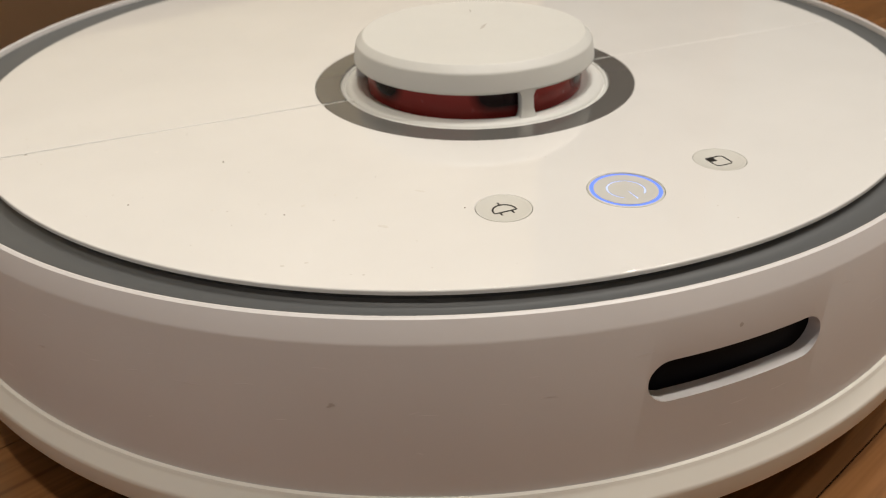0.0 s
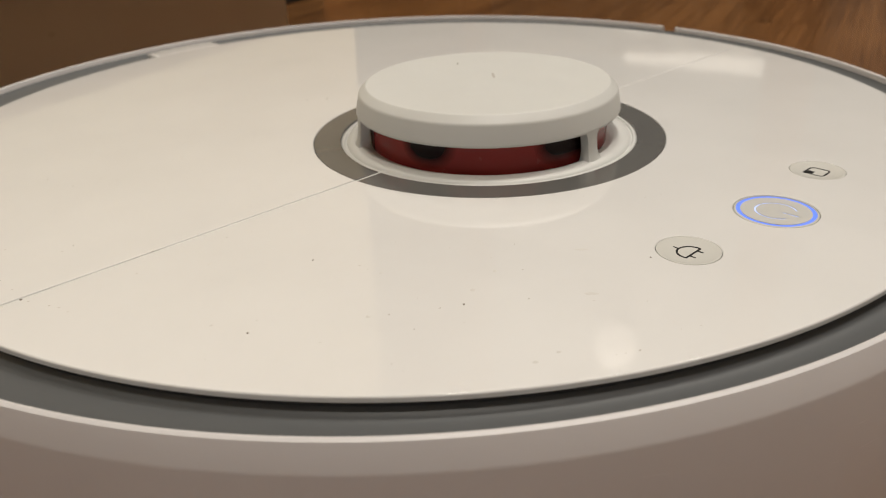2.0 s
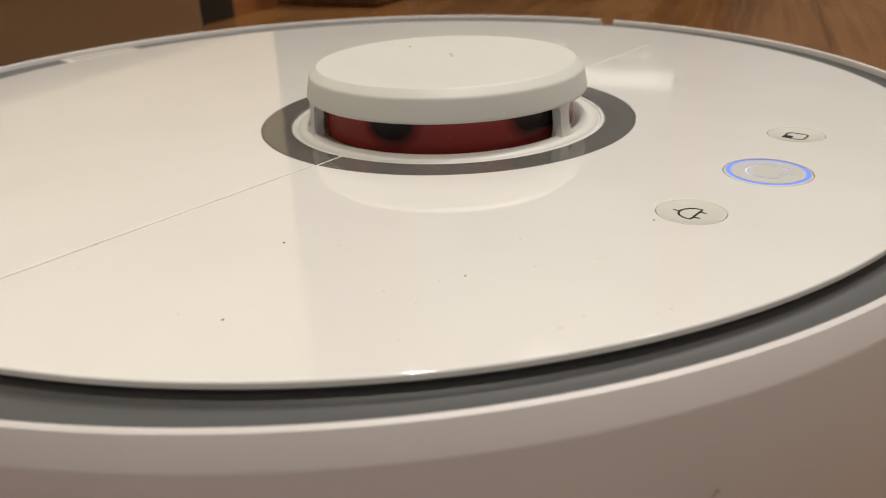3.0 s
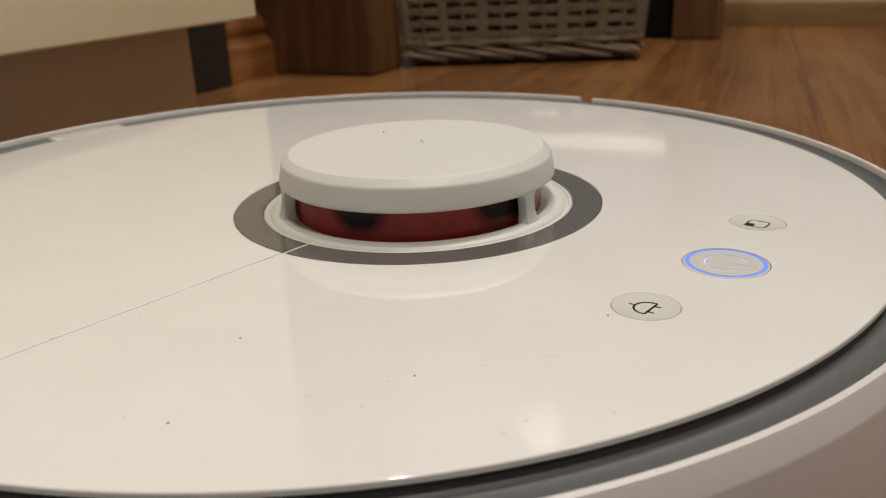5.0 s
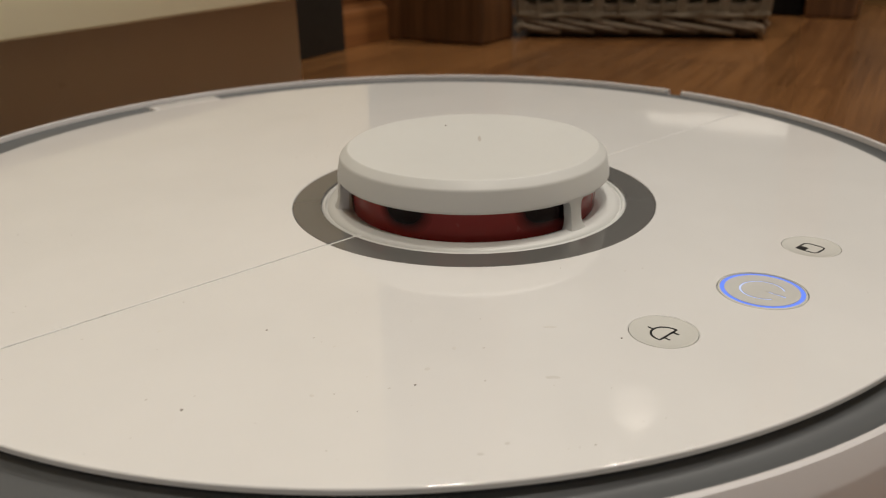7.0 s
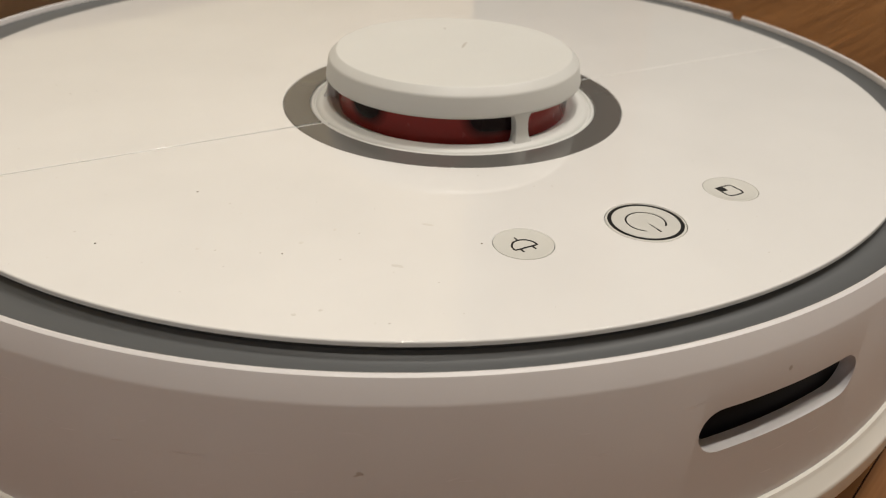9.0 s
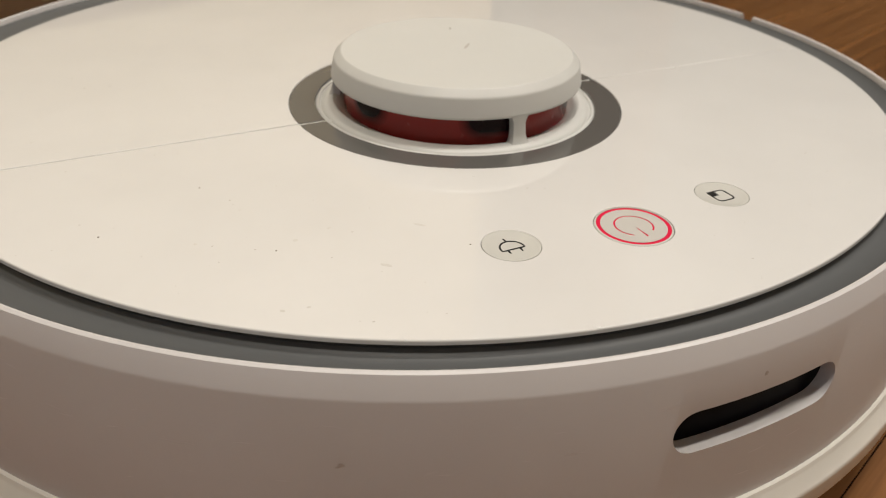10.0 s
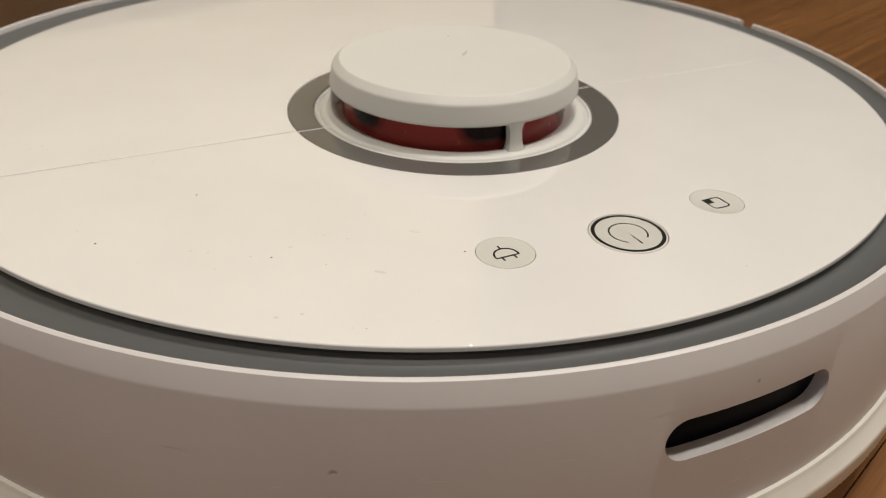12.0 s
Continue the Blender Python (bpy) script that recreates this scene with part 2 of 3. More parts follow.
def carve(bm, cutters):
    """Cuts closed solids out of a closed solid."""
    me = bpy.data.meshes.new("tmp")
    bmesh.ops.recalc_face_normals(bm, faces=bm.faces)
    bm.to_mesh(me)
    bm.free()
    ob = new("tmp", me)
    extra = []
    for c in cutters:
        cm = bpy.data.meshes.new("tmp")
        bmesh.ops.recalc_face_normals(c, faces=c.faces)
        c.to_mesh(cm)
        c.free()
        co = new("tmp", cm)
        extra.append(co)
        mod = ob.modifiers.new("cut", "BOOLEAN")
        mod.operation, mod.solver, mod.object = "DIFFERENCE", "EXACT", co
    got = bpy.data.meshes.new_from_object(ob.evaluated_get(bpy.context.evaluated_depsgraph_get()))
    for o in [ob] + extra:
        bpy.data.objects.remove(o)
    out = bmesh.new()
    out.from_mesh(got)
    bpy.data.meshes.remove(got)
    return out


def tube(points, radius, sides=5, closed=False, flat=1.0):
    """A round or flattened rod along points."""
    bm = bmesh.new()
    pts = [Vector(p) for p in points]
    n = len(pts)
    rings = []
    for i, p in enumerate(pts):
        a = pts[(i + 1) % n] if closed or i + 1 < n else p
        b = pts[i - 1] if closed or i > 0 else p
        d = (a - b).normalized()
        up = Vector((0, 0, 1)) if abs(d.z) < 0.9 else Vector((1, 0, 0))
        s = d.cross(up).normalized()
        w = s.cross(d)
        rings.append([bm.verts.new(p + (s * math.cos(t) * flat + w * math.sin(t)) * radius) for t in [2 * math.pi * k / sides for k in range(sides)]])
    for i in range(n if closed else n - 1):
        p, q = rings[i], rings[(i + 1) % n]
        for k in range(sides):
            bm.faces.new((p[k], p[(k + 1) % sides], q[(k + 1) % sides], q[k]))
    if not closed:
        bm.faces.new(rings[0])
        bm.faces.new(rings[-1])
    return bm


# ---- the room: its own axes are turned against the vacuum ----
TURN = 15.0
ROOM = pose(0, 0, 0, 0, 0, TURN)
U0, U1, V0, V1 = -2.2, 1.42, -2.6, 0.578


def room_piece(name, lo, hi, material, label, category, bevel=0.0, kind="structure"):
    ob = part(name, box(lo, hi, bevel), material, None, "", smooth=bevel > 0)
    ob.matrix_basis = ROOM
    return tagged(ob, label, category, kind=kind)


room_piece("wall_north", (U0 - 0.1, V1, -0.05), (U1 + 0.1, V1 + 0.1, CEILING), WALL_GREY, "blue-grey painted wall behind the cabinet", "wall")
room_piece("wall_east", (U1, V0, -0.05), (U1 + 0.1, V1, CEILING), WALL_GREY, "blue-grey painted wall above a pine skirting", "wall")
room_piece("wall_south", (U0 - 0.1, V0 - 0.1, -0.05), (U1 + 0.1, V0, CEILING), WALL_WARM_BOUNCE, "unseen wall closing the room, coloured cream to warm the bounced light", "wall")
room_piece("wall_west", (U0 - 0.1, V0, -0.05), (U0, V1, CEILING), WALL_COOL_BOUNCE, "unseen wall closing the room, coloured pale blue to cool the bounced light", "wall")
room_piece("ceiling", (U0 - 0.1, V0 - 0.1, CEILING), (U1 + 0.1, V1 + 0.1, CEILING + 0.1), CEILING_PAINT, "white painted ceiling with recessed spots", "ceiling")


def skirting(name, length, m, material, label, height=0.075, thick=0.022):
    prof = [(0, 0), (0.022, 0), (0.022, height * 0.52), (0.021, height * 0.55), (0.017, height * 0.58), (0.0145, height * 0.66), (0.0155, height * 0.74), (0.0155, height * 0.80), (0.011, height * 0.92), (0.005, height), (0, height)]
    bm = bmesh.new()
    ends = [[bm.verts.new((x, -y * thick / 0.022, z)) for y, z in prof] for x in (0, length)]
    k = len(prof)
    for i in range(k):
        bm.faces.new((ends[0][i], ends[1][i], ends[1][(i + 1) % k], ends[0][(i + 1) % k]))
    bm.faces.new(ends[0])
    bm.faces.new(ends[1][::-1])
    ob = part(name, bm, material)
    ob.matrix_basis = ROOM @ m
    return tagged(ob, label, "skirting board", kind="structure")


skirting("baseboard_north", 0.100, pose(0.6165, V1 - 0.001, 0.0), SKIRT_WOOD, "brown stained moulded skirting board", 0.082, 0.030)
skirting("baseboard_east", 2.4, pose(U1 - 0.001, 0.20, 0.0, 0, 0, -90), PINE, "light pine moulded skirting board", 0.080)


def ceiling_spot(u, v, power):
    ob = empty("ceiling_spot", ROOM @ pose(u, v, CEILING))
    part("rim", lathe([(0.062, 0.0), (0.078, 0.0), (0.076, -0.006), (0.062, -0.004)], 32), LAMP_RING, ob)
    part("lens", lathe([(0.0, -0.001), (0.061, -0.001), (0.061, -0.003), (0.0, -0.003)], 32), LAMP_GLOW, ob, "glowing warm lens")
    tagged(ob, "recessed round ceiling spot glowing warm white", "ceiling light", group="ceiling spots")
    lamp = new("spot_lamp", bpy.data.lights.new("spot_lamp", "AREA"))
    lamp.data.shape, lamp.data.size = "DISK", 0.12
    lamp.data.energy, lamp.data.color = power, LAMP_WARM
    lamp.matrix_basis = ROOM @ pose(u, v, CEILING - 0.012)


for u, v, power in SPOTS:
    ceiling_spot(u, v, power)


def wall_lamp():
    ob = empty("wall_lamp", ROOM @ pose(1.42, 0.37, 1.07))
    base = part("backplate", lathe([(0.0, 0.0), (0.035, 0.0), (0.035, 0.010), (0.0, 0.012)], 32), LAMP_RING, ob)
    base.matrix_basis = pose(0, 0, 0, 0, -90, 0)
    globe = lathe([(0.001, -0.05), (0.03, -0.043), (0.047, -0.02), (0.05, 0.0), (0.047, 0.02), (0.03, 0.043), (0.001, 0.05)], 32)
    g = part("shade", globe, LAMP_SHADE, ob, "glowing opal shade")
    g.matrix_basis = pose(-0.06, 0, 0)
    return tagged(ob, "small glowing opal wall lamp above the oak posts", "wall lamp")


wall_lamp()


def wall_box(v0, v1, z0, z1, deep):
    """A white boxing added on the wall, its front leaning back to catch the spots."""
    bm = box((U1 - deep, v0, z0), (U1 - 0.0005, v1, z1))
    for v in bm.verts:
        if v.co.x < U1 - 0.01 and v.co.z > (z0 + z1) / 2:
            v.co.x = U1 - deep + (z1 - z0) * 0.62
    ob = part("wall_box", bm, CEILING_PAINT, None, "", smooth=False)
    ob.matrix_basis = ROOM
    return tagged(ob, "white boxing added on the wall for the pale reflection in the lid", "pipe box", kind="structure")


# two added boxings that give the pale patch mirrored in the lid
wall_box(0.088, 0.40, 0.369, 0.407, 0.05)
wall_box(0.165, 0.40, 0.326, 0.3675, 0.05)

# ---- the kitchen cabinet on its plinth ----
def kitchen_cabinet():
    ob = empty("kitchen_cabinet", pose(0.218, 0.317, 0, 0, 0, 18))
    part("carcass", box((-1.50, 0.021, 0.112), (-0.004, 0.20, 0.86), 0.001), CARCASS, ob)
    for i in range(3):
        hi = -0.5 * i
        part("door", box((hi - 0.497, 0.0, 0.110), (hi, 0.019, 0.86), 0.0018, 3), DOOR_CREAM, ob, "cream satin cabinet door")
    part("plinth", box((-1.50, 0.043, 0.0), (-0.027, 0.06, 0.112), 0.0008), PLINTH_BROWN, ob, "brown plinth board")
    part("plinth_return", box((-0.060, 0.045, 0.0), (-0.0255, 0.058, 0.1115), 0.0008), PLINTH_BROWN, ob)
    return tagged(ob, "cream kitchen cabinet on a recessed brown plinth", "cabinet")


kitchen_cabinet()
tagged(room_piece("side_panel", (0.47, 0.540, 0.0), (0.614, 0.562, 0.30), PANEL_DARK, "dark grey panel standing beside the cabinet", "panel", 0.002), kind="thing")


# ---- two thick oak posts and what stands between them ----
def oak_post(u, v, du, dv, label):
    """A square post with eased edges, its grain upright."""
    h = 0.95
    bm = box((0, 0, 0), (h, dv, du), 0.006, 3)
    ob = part("oak_post", bm, OAK)
    ob.matrix_basis = ROOM @ Matrix.Translation((u + du, v, 0)) @ pose(0, 0, 0, 0, -90, 0)
    return tagged(ob, label, "post", group="oak posts")


oak_post(0.717, 0.396, 0.086, 0.1815, "thick dark oiled oak post against the skirting board")
oak_post(1.182, 0.020, 0.060, 0.074, "slim dark oiled oak post beside the basket")


# black block added to fill the dark gap between basket and slim post
def gap_block():
    ob = empty("gap_block", ROOM @ pose(1.192, 0.100, 0))
    part("body", box((0, 0, 0), (0.115, 0.30, 0.19), 0.006, 2), BOX_BLACK, ob)
    part("lid", box((-0.004, -0.002, 0.191), (0.119, 0.304, 0.212), 0.004, 2), BOX_BLACK, ob)
    return tagged(ob, "plain black block filling the dark gap behind the wicker basket", "box")


gap_block()


# ---- wicker basket ----
def wicker_basket():
    a = Vector((0.677, 0.582))
    b = Vector((0.869, 0.331))
    ang = math.degrees(math.atan2(b.y - a.y, b.x - a.x))
    w, d, h = (b - a).length, 0.22, 0.25
    ob = empty("wicker_basket", pose(a.x, a.y, 0, 0, 0, ang))
    pick = random.Random(8)

    def side(i, z):
        """Start, direction, outward way and length of one of the four sides at a height."""
        g = 0.020 * z / h
        run = [Vector((-g, -g)), Vector((w + g, -g)), Vector((w + g, d + g)), Vector((-g, d + g))]
        p, q = run[i], run[(i + 1) % 4]
        t = (q - p).normalized()
        return p, t, Vector((t.y, -t.x)), (q - p).length

    pairs = (6, 4)
    rows, pitch, first = 13, 0.0163, 0.041
    # rows of two thin willow rods that pass before and behind the flat uprights
    for r in range(rows):
        for up in (-0.0030, 0.0004, 0.0034):
            pts = []
            z = first + pitch * r + up
            for i in range(4):
                p, t, out, n = side(i, z)
                cells = 8 * pairs[i % 2]
                for k in range(cells):
                    f = k / cells
                    o = -0.0022 * math.cos(2 * math.pi * pairs[i % 2] * f)
                    q = p + t * n * f + out * o
                    pts.append((q.x, q.y, z + 0.0010 * math.sin(1.3 * k + 2.3 * r) + pick.uniform(-0.0005, 0.0005)))
            part("weft_rod", tube(pts, 0.0019, 5, True), WICKER, ob)
    # uprights: a flat split rod between two gaps, a thin round one in the middle of each pair
    for i in range(4):
        n = pairs[i % 2]
        for k in range(2 * n + 1):
            f = min(max(k / (2 * n), 0.012), 0.988)
            ends = []
            for z in (0.030, h):
                p, t, out, length = side(i, z)
                ends.append((p + t * length * (f + pick.uniform(-0.006, 0.006)), out, t, z))
            if k % 2 == 0:
                bm = bmesh.new()
                half = 0.0072 + pick.uniform(-0.0008, 0.0008)
                rings = []
                for q, out, t, z in ends:
                    rings.append([bm.verts.new((*(q + t * x + out * y), z)) for x, y in ((-half, -0.0012), (-half * 0.6, 0.0008), (0, 0.0014), (half * 0.6, 0.0008), (half, -0.0012), (0, -0.002))])
                for m in range(6):
                    bm.faces.new((rings[0][m], rings[0][(m + 1) % 6], rings[1][(m + 1) % 6], rings[1][m]))
                bm.faces.new(rings[0])
                bm.faces.new(rings[1][::-1])
                part("flat_stake", bm, WICKER, ob)
            else:
                part("stake", tube([(q.x + out.x * 0.0040, q.y + out.y * 0.0040, z) for q, out, t, z in ends], 0.0022, 6), WICKER, ob)
    # foot: long rods laid slanting over one another under a level rail, and the rim above
    for z, lift in ((0.0325, 0.0), (h, 0.006)):
        for dz in (0.0, 0.0052):
            pts = []
            for i in range(4):
                p, t, out, length = side(i, z)
                for k in range(16):
                    q = p + t * length * k / 16 + out * (0.002 + 0.0015 * math.sin(2.1 * k + dz * 900))
                    pts.append((q.x, q.y, z + dz * (1 if lift else -0.6) + 0.001 * math.sin(1.7 * k + dz * 500)))
            part("rim_rail" if lift else "foot_rail", tube(pts, 0.0034 if lift else 0.0028, 6, True), WICKER, ob)
    for i in range(4):
        p, t, out, length = side(i, 0.0)
        n = int(round(length / 0.046))
        for k in range(-1, n):
            pts = []
            for m in range(7):
                f = m / 6
                x = min(max((k + 0.1 + 2.1 * f) * length / n, 0.001), length - 0.001)
                q = p + t * x + out * (0.001 + 0.0048 * math.sin(math.pi * f))
                pts.append((q.x, q.y, 0.0250 - 0.0160 * f + 0.002 * math.sin(3.0 * k)))
            part("braid_rod", tube(pts, 0.0033 + pick.uniform(-0.0004, 0.0003), 6), WICKER_PALE, ob)
    # dark block whose colour stands in for the shade behind the weave
    part("inner_shade", box((0.008, 0.008, 0.004), (w - 0.008, d - 0.008, 0.20), 0.003), GAP_SHADE, ob, "dark block standing in for the shade inside the basket")
    return tagged(ob, "grey-brown woven wicker basket standing on the floor", "basket")


wicker_basket()

# ---- robot vacuum ----
LID = 0.0815          # height of the lid's top face
LID_R = 0.1602
SEAM = -0.0324        # where the lid is split
TUR = (0.0, -0.0305)  # the turret's axis
RING_R, RING_IN = 0.0546, 0.0463
BODY = (0.0, 0.005)   # axis of the outer shell
BUTTONS = {"home": (-0.0325, -0.1212, 0.0070), "power": (0.0, -0.1254, 0.0098), "spot": (0.0325, -0.1212, 0.0070)}
GAP = 0.00054
SCRATCHES = [(-119.20, 0.0613, 0.0024, 0.0007, 0.001), (-128.96, 0.0628, 0.004, 0.0003, 0), (-125.15, 0.0650, 0.005, 0.0002, 0.0006), (-134.18, 0.0628, 0.003, 0.0003, 0.001), (-90.26, 0.0709, 0.0012, 0.0016, 0), (-99.88, 0.0621, 0.006, 0.0003, 0.0008), (-143.56, 0.0598, 0.003, 0.0003, 0.001), (-137.76, 0.0622, 0.004, 0.00025, 0.0003), (-113.59, 0.0599, 0.003, 0.0002, 0.001), (-119.05, 0.0617, 0.0016, 0.0008, -0.0005), (-143.81, 0.0597, 0.003, 0.0005, 0), (-129.89, 0.0628, 0.006, 0.0002, 0.0004)]
scuff = random.Random(21)
SCRATCHES += [(scuff.uniform(-152, -72), scuff.uniform(0.044, 0.072), scuff.uniform(0.0015, 0.006), scuff.uniform(0.0001, 0.00028), scuff.uniform(-0.0006, 0.0008)) for _ in range(30)]
SCRATCHES = [s for s in SCRATCHES if not (-102 < s[0] < -77 and s[1] < 0.069 and s[1] > 0.053)]


def stadium(cx, cz, half, rad, y0, y1):
    """A slot-shaped cutter from y0 to y1."""
    bm = bmesh.new()
    pts = []
    for sx, a0 in ((1, -90), (-1, 90)):
        for i in range(17):
            t = radians(a0 + 180 * i / 16)
            pts.append((cx + sx * (half - rad) + rad * math.cos(t), cz + rad * math.sin(t)))
    f = [bm.verts.new((x, y0, z)) for x, z in pts]
    g = [bm.verts.new((x, y1, z)) for x, z in pts]
    bm.faces.new(f)
    bm.faces.new(g[::-1])
    for i in range(len(pts)):
        bm.faces.new((f[i], f[(i + 1) % len(pts)], g[(i + 1) % len(pts)], g[i]))
    return bm


def robot_vacuum():
    ob = empty("robot_vacuum")
    tagged(ob, "round white robot vacuum with a raised red-windowed sensor turret", "robot vacuum")

    # outer shell: rim, chamfer and side wall, with the sensor slot and the rim notches
    shell = lathe([(0.1650, 0.0680), (0.1734, 0.0682), (0.1734, 0.0808), (0.1738, 0.0816), (0.1744, 0.0818), (0.1751, 0.0815), (0.1755, 0.0807),
                   (0.1771, 0.0772), (0.1774, 0.0764), (0.1802, 0.0375), (0.1802, 0.0300), (0.1650, 0.0300)], 256, BODY)
    cut = [stadium(0.0008, 0.0609, 0.0236, 0.0054, -0.20, -0.1655)]
    for a in (2.35, 177.65):
        n = box((-0.0034, -0.02, -0.0055), (0.0034, 0.02, 0.01))
        bmesh.ops.transform(n, matrix=Matrix.Translation((BODY[0] + 0.174 * math.cos(radians(a)), BODY[1] + 0.174 * math.sin(radians(a)), 0.0815)) @ pose(0, 0, 0, 0, 0, a + 90), verts=n.verts)
        cut.append(n)
    shell_ob = part("shell", carve(shell, cut), SHELL_WHITE, ob, "matt white side shell with a slot")
    part("sensor_window", lathe([(0.1748, 0.0530), (0.1748, 0.0690), (0.1700, 0.0690), (0.1700, 0.0530)], 24, BODY, True, -98.5, -80.5), SENSOR_BLACK, shell_ob, "black infrared window in the slot")
    skirt = lathe([(0.1700, 0.0365), (0.1806, 0.0368), (0.1811, 0.0367), (0.1815, 0.0361), (0.1818, 0.0354), (0.1841, 0.0329), (0.1844, 0.0323), (0.1846, 0.0315), (0.1843, 0.0258), (0.1838, 0.0247), (0.172, 0.0190), (0.165, 0.0190)], 256, BODY)
    even(part("skirt", skirt, SKIRT_WHITE, ob, "cream lower skirt"))
    part("underside", lathe([(0.0, 0.012), (0.150, 0.012), (0.168, 0.019), (0.168, 0.030), (0.0, 0.030)], 96, BODY), SENSOR_BLACK, ob, "dark underside")
    for sx in (-1, 1):
        wh = part("wheel", lathe([(0.0, -0.011), (0.030, -0.011), (0.034, -0.007), (0.034, 0.007), (0.030, 0.011), (0.0, 0.011)], 40), SENSOR_BLACK, ob, "black rubber wheel")
        wh.matrix_basis = pose(sx * 0.105, 0, 0.034, 0, 90, 0)
    # light scratches and dark smudges on the side wall: azimuth, height, length, width, rise
    for k, (a, z, ln, wd, tilt) in enumerate(SCRATCHES):
        r0 = 0.1775 + (0.0754 - z) * 0.0712 + 0.000008
        bm = bmesh.new()
        rows = []
        for i in range(7):
            f = i / 6 - 0.5
            t = radians(a) + f * ln / r0
            w = wd * (1 - abs(2 * f)) ** 0.5 / 2
            zz = z + f * tilt + 0.0001 * math.sin(5 * f + k)
            rows.append([bm.verts.new((BODY[0] + (r0 + q) * math.cos(t), BODY[1] + (r0 + q) * math.sin(t), zz + u)) for q, u in ((0, -w), (0, 0), (0, w))])
        for p, q in zip(rows, rows[1:]):
            for i in range(2):
                bm.faces.new((p[i], q[i], q[i + 1], p[i + 1]))
        dark = wd > 0.0006
        part("smudge" if dark else "scratch", bm, SMUDGE if dark else SCRATCH, shell_ob, "dark smudge" if dark else "fine light scratch")
    # grey groove between lid and rim
    bm = bmesh.new()
    n, rows = 256, []
    for i in range(n):
        t = 2 * math.pi * i / n
        way = Vector((math.cos(t), math.sin(t)))
        inner, outer = way * (LID_R - 0.0010), Vector(BODY) + way * 0.1733
        col = [(inner + (outer - inner) * f, z) for f, z in ((0.0, LID - 0.0011), (0.0, LID - 0.0027), (0.05, LID - 0.0032), (0.12, LID - 0.0037), (0.22, LID - 0.0040), (0.36, LID - 0.0041), (0.5, LID - 0.0040), (0.65, LID - 0.0037), (0.8, LID - 0.0032), (0.92, LID - 0.0025), (1.0, LID - 0.0017))]
        col += [(outer, 0.0690), (inner, 0.0690)]
        rows.append([bm.verts.new((p.x, p.y, z)) for p, z in col])
    for i in range(n):
        p, q = rows[i], rows[(i + 1) % n]
        for k in range(len(p)):
            bm.faces.new((p[k], q[k], q[(k + 1) % len(p)], p[(k + 1) % len(p)]))
    part("groove", bm, GROOVE_GREY, ob, "grey plastic groove round the lid")
    part("inner_deck", lathe([(0.0, 0.0796), (0.1540, 0.0796), (0.1550, 0.0786), (0.1550, 0.0690), (0.0, 0.0690)], 192), GLOSS_WHITE, ob)

    # lid in two halves, with the ring round the turret; the joint is tighter on one side
    def lid_edge(p):
        if math.hypot(p[0], p[1]) > LID_R - 0.0001:
            return 0.00045
        return 0.0004 if p[0] < 0 and math.hypot(p[0] - TUR[0], p[1] - TUR[1]) > RING_R + 0.001 else 0.0002
    d = SEAM - GAP
    a_out = math.degrees(math.asin(-d / LID_R))
    def ring_angle(r, y):
        return math.degrees(math.asin((y - TUR[1]) / r))
    b = ring_angle(RING_R + 0.0002, d)
    front = arc(0, 0, LID_R, 180 + a_out, 360 - a_out, 220) + arc(TUR[0], TUR[1], RING_R + 0.0002, b, -180 - b, 100)
    holes = [circle_cw(x, y, r + 0.00007, 72) for x, y, r in BUTTONS.values()]
    part("front_cover", plate(front, holes, LID, LID - 0.0012, round_edge=lid_edge), GLOSS_WHITE, ob, "glossy white front cover", smooth="own")
    d2 = SEAM + GAP
    a2 = math.degrees(math.asin(-d2 / LID_R))
    b2 = ring_angle(RING_R + 0.0002, d2)
    b3, a3 = ring_angle(RING_R + 0.0002, d + 0.00016), math.degrees(math.asin(-(d + 0.00016) / LID_R))
    outer = arc(0, 0, LID_R, -a3, 180 + a2, 260)
    rear = outer + arc(TUR[0], TUR[1], RING_R + 0.0002, 180 - b2, b3, 100)
    lid = part("rear_lid", plate(rear, [], LID, LID - 0.0012, round_edge=lid_edge), GLOSS_WHITE, ob, "glossy white hinged lid", smooth="own")
    ta = arc(0, 0, 0.1709, 84.5, 95.8, 24) + arc(0, 0, LID_R + 0.0003, 95.8, 84.5, 24)
    part("lift_tab", plate(ta, [], LID - 0.0002, LID - 0.005, 0.0008), GLOSS_WHITE, lid, "glossy white finger tab", smooth="own")
    for name, sgn in (("front_ring", -1), ("rear_ring", 1)):
        y = SEAM + sgn * GAP
        bo, bi = ring_angle(RING_R, y), ring_angle(RING_IN, y)
        if sgn < 0:
            loop = arc(*TUR, RING_R, -180 - bo, bo, 120) + arc(*TUR, RING_IN, bi, -180 - bi, 100)
        else:
            loop = arc(*TUR, RING_R, bo, 180 - bo, 120) + arc(*TUR, RING_IN, 180 - bi, bi, 100)
        part(name, plate(loop, [], LID - 0.00005, LID - 0.0015, 0.0002), RING_GREY, ob, "glossy grey ring half", smooth="own")

    for x0, x1 in ((-LID_R + 0.004, -0.0430), (0.0430, 0.0540)):
        part("seam_strip", box((x0, SEAM - 0.0008, LID - 0.0012), (x1, SEAM + 0.0008, LID - 0.00035)), CAP_WHITE, ob, smooth=False)
    # turret
    tz = LID
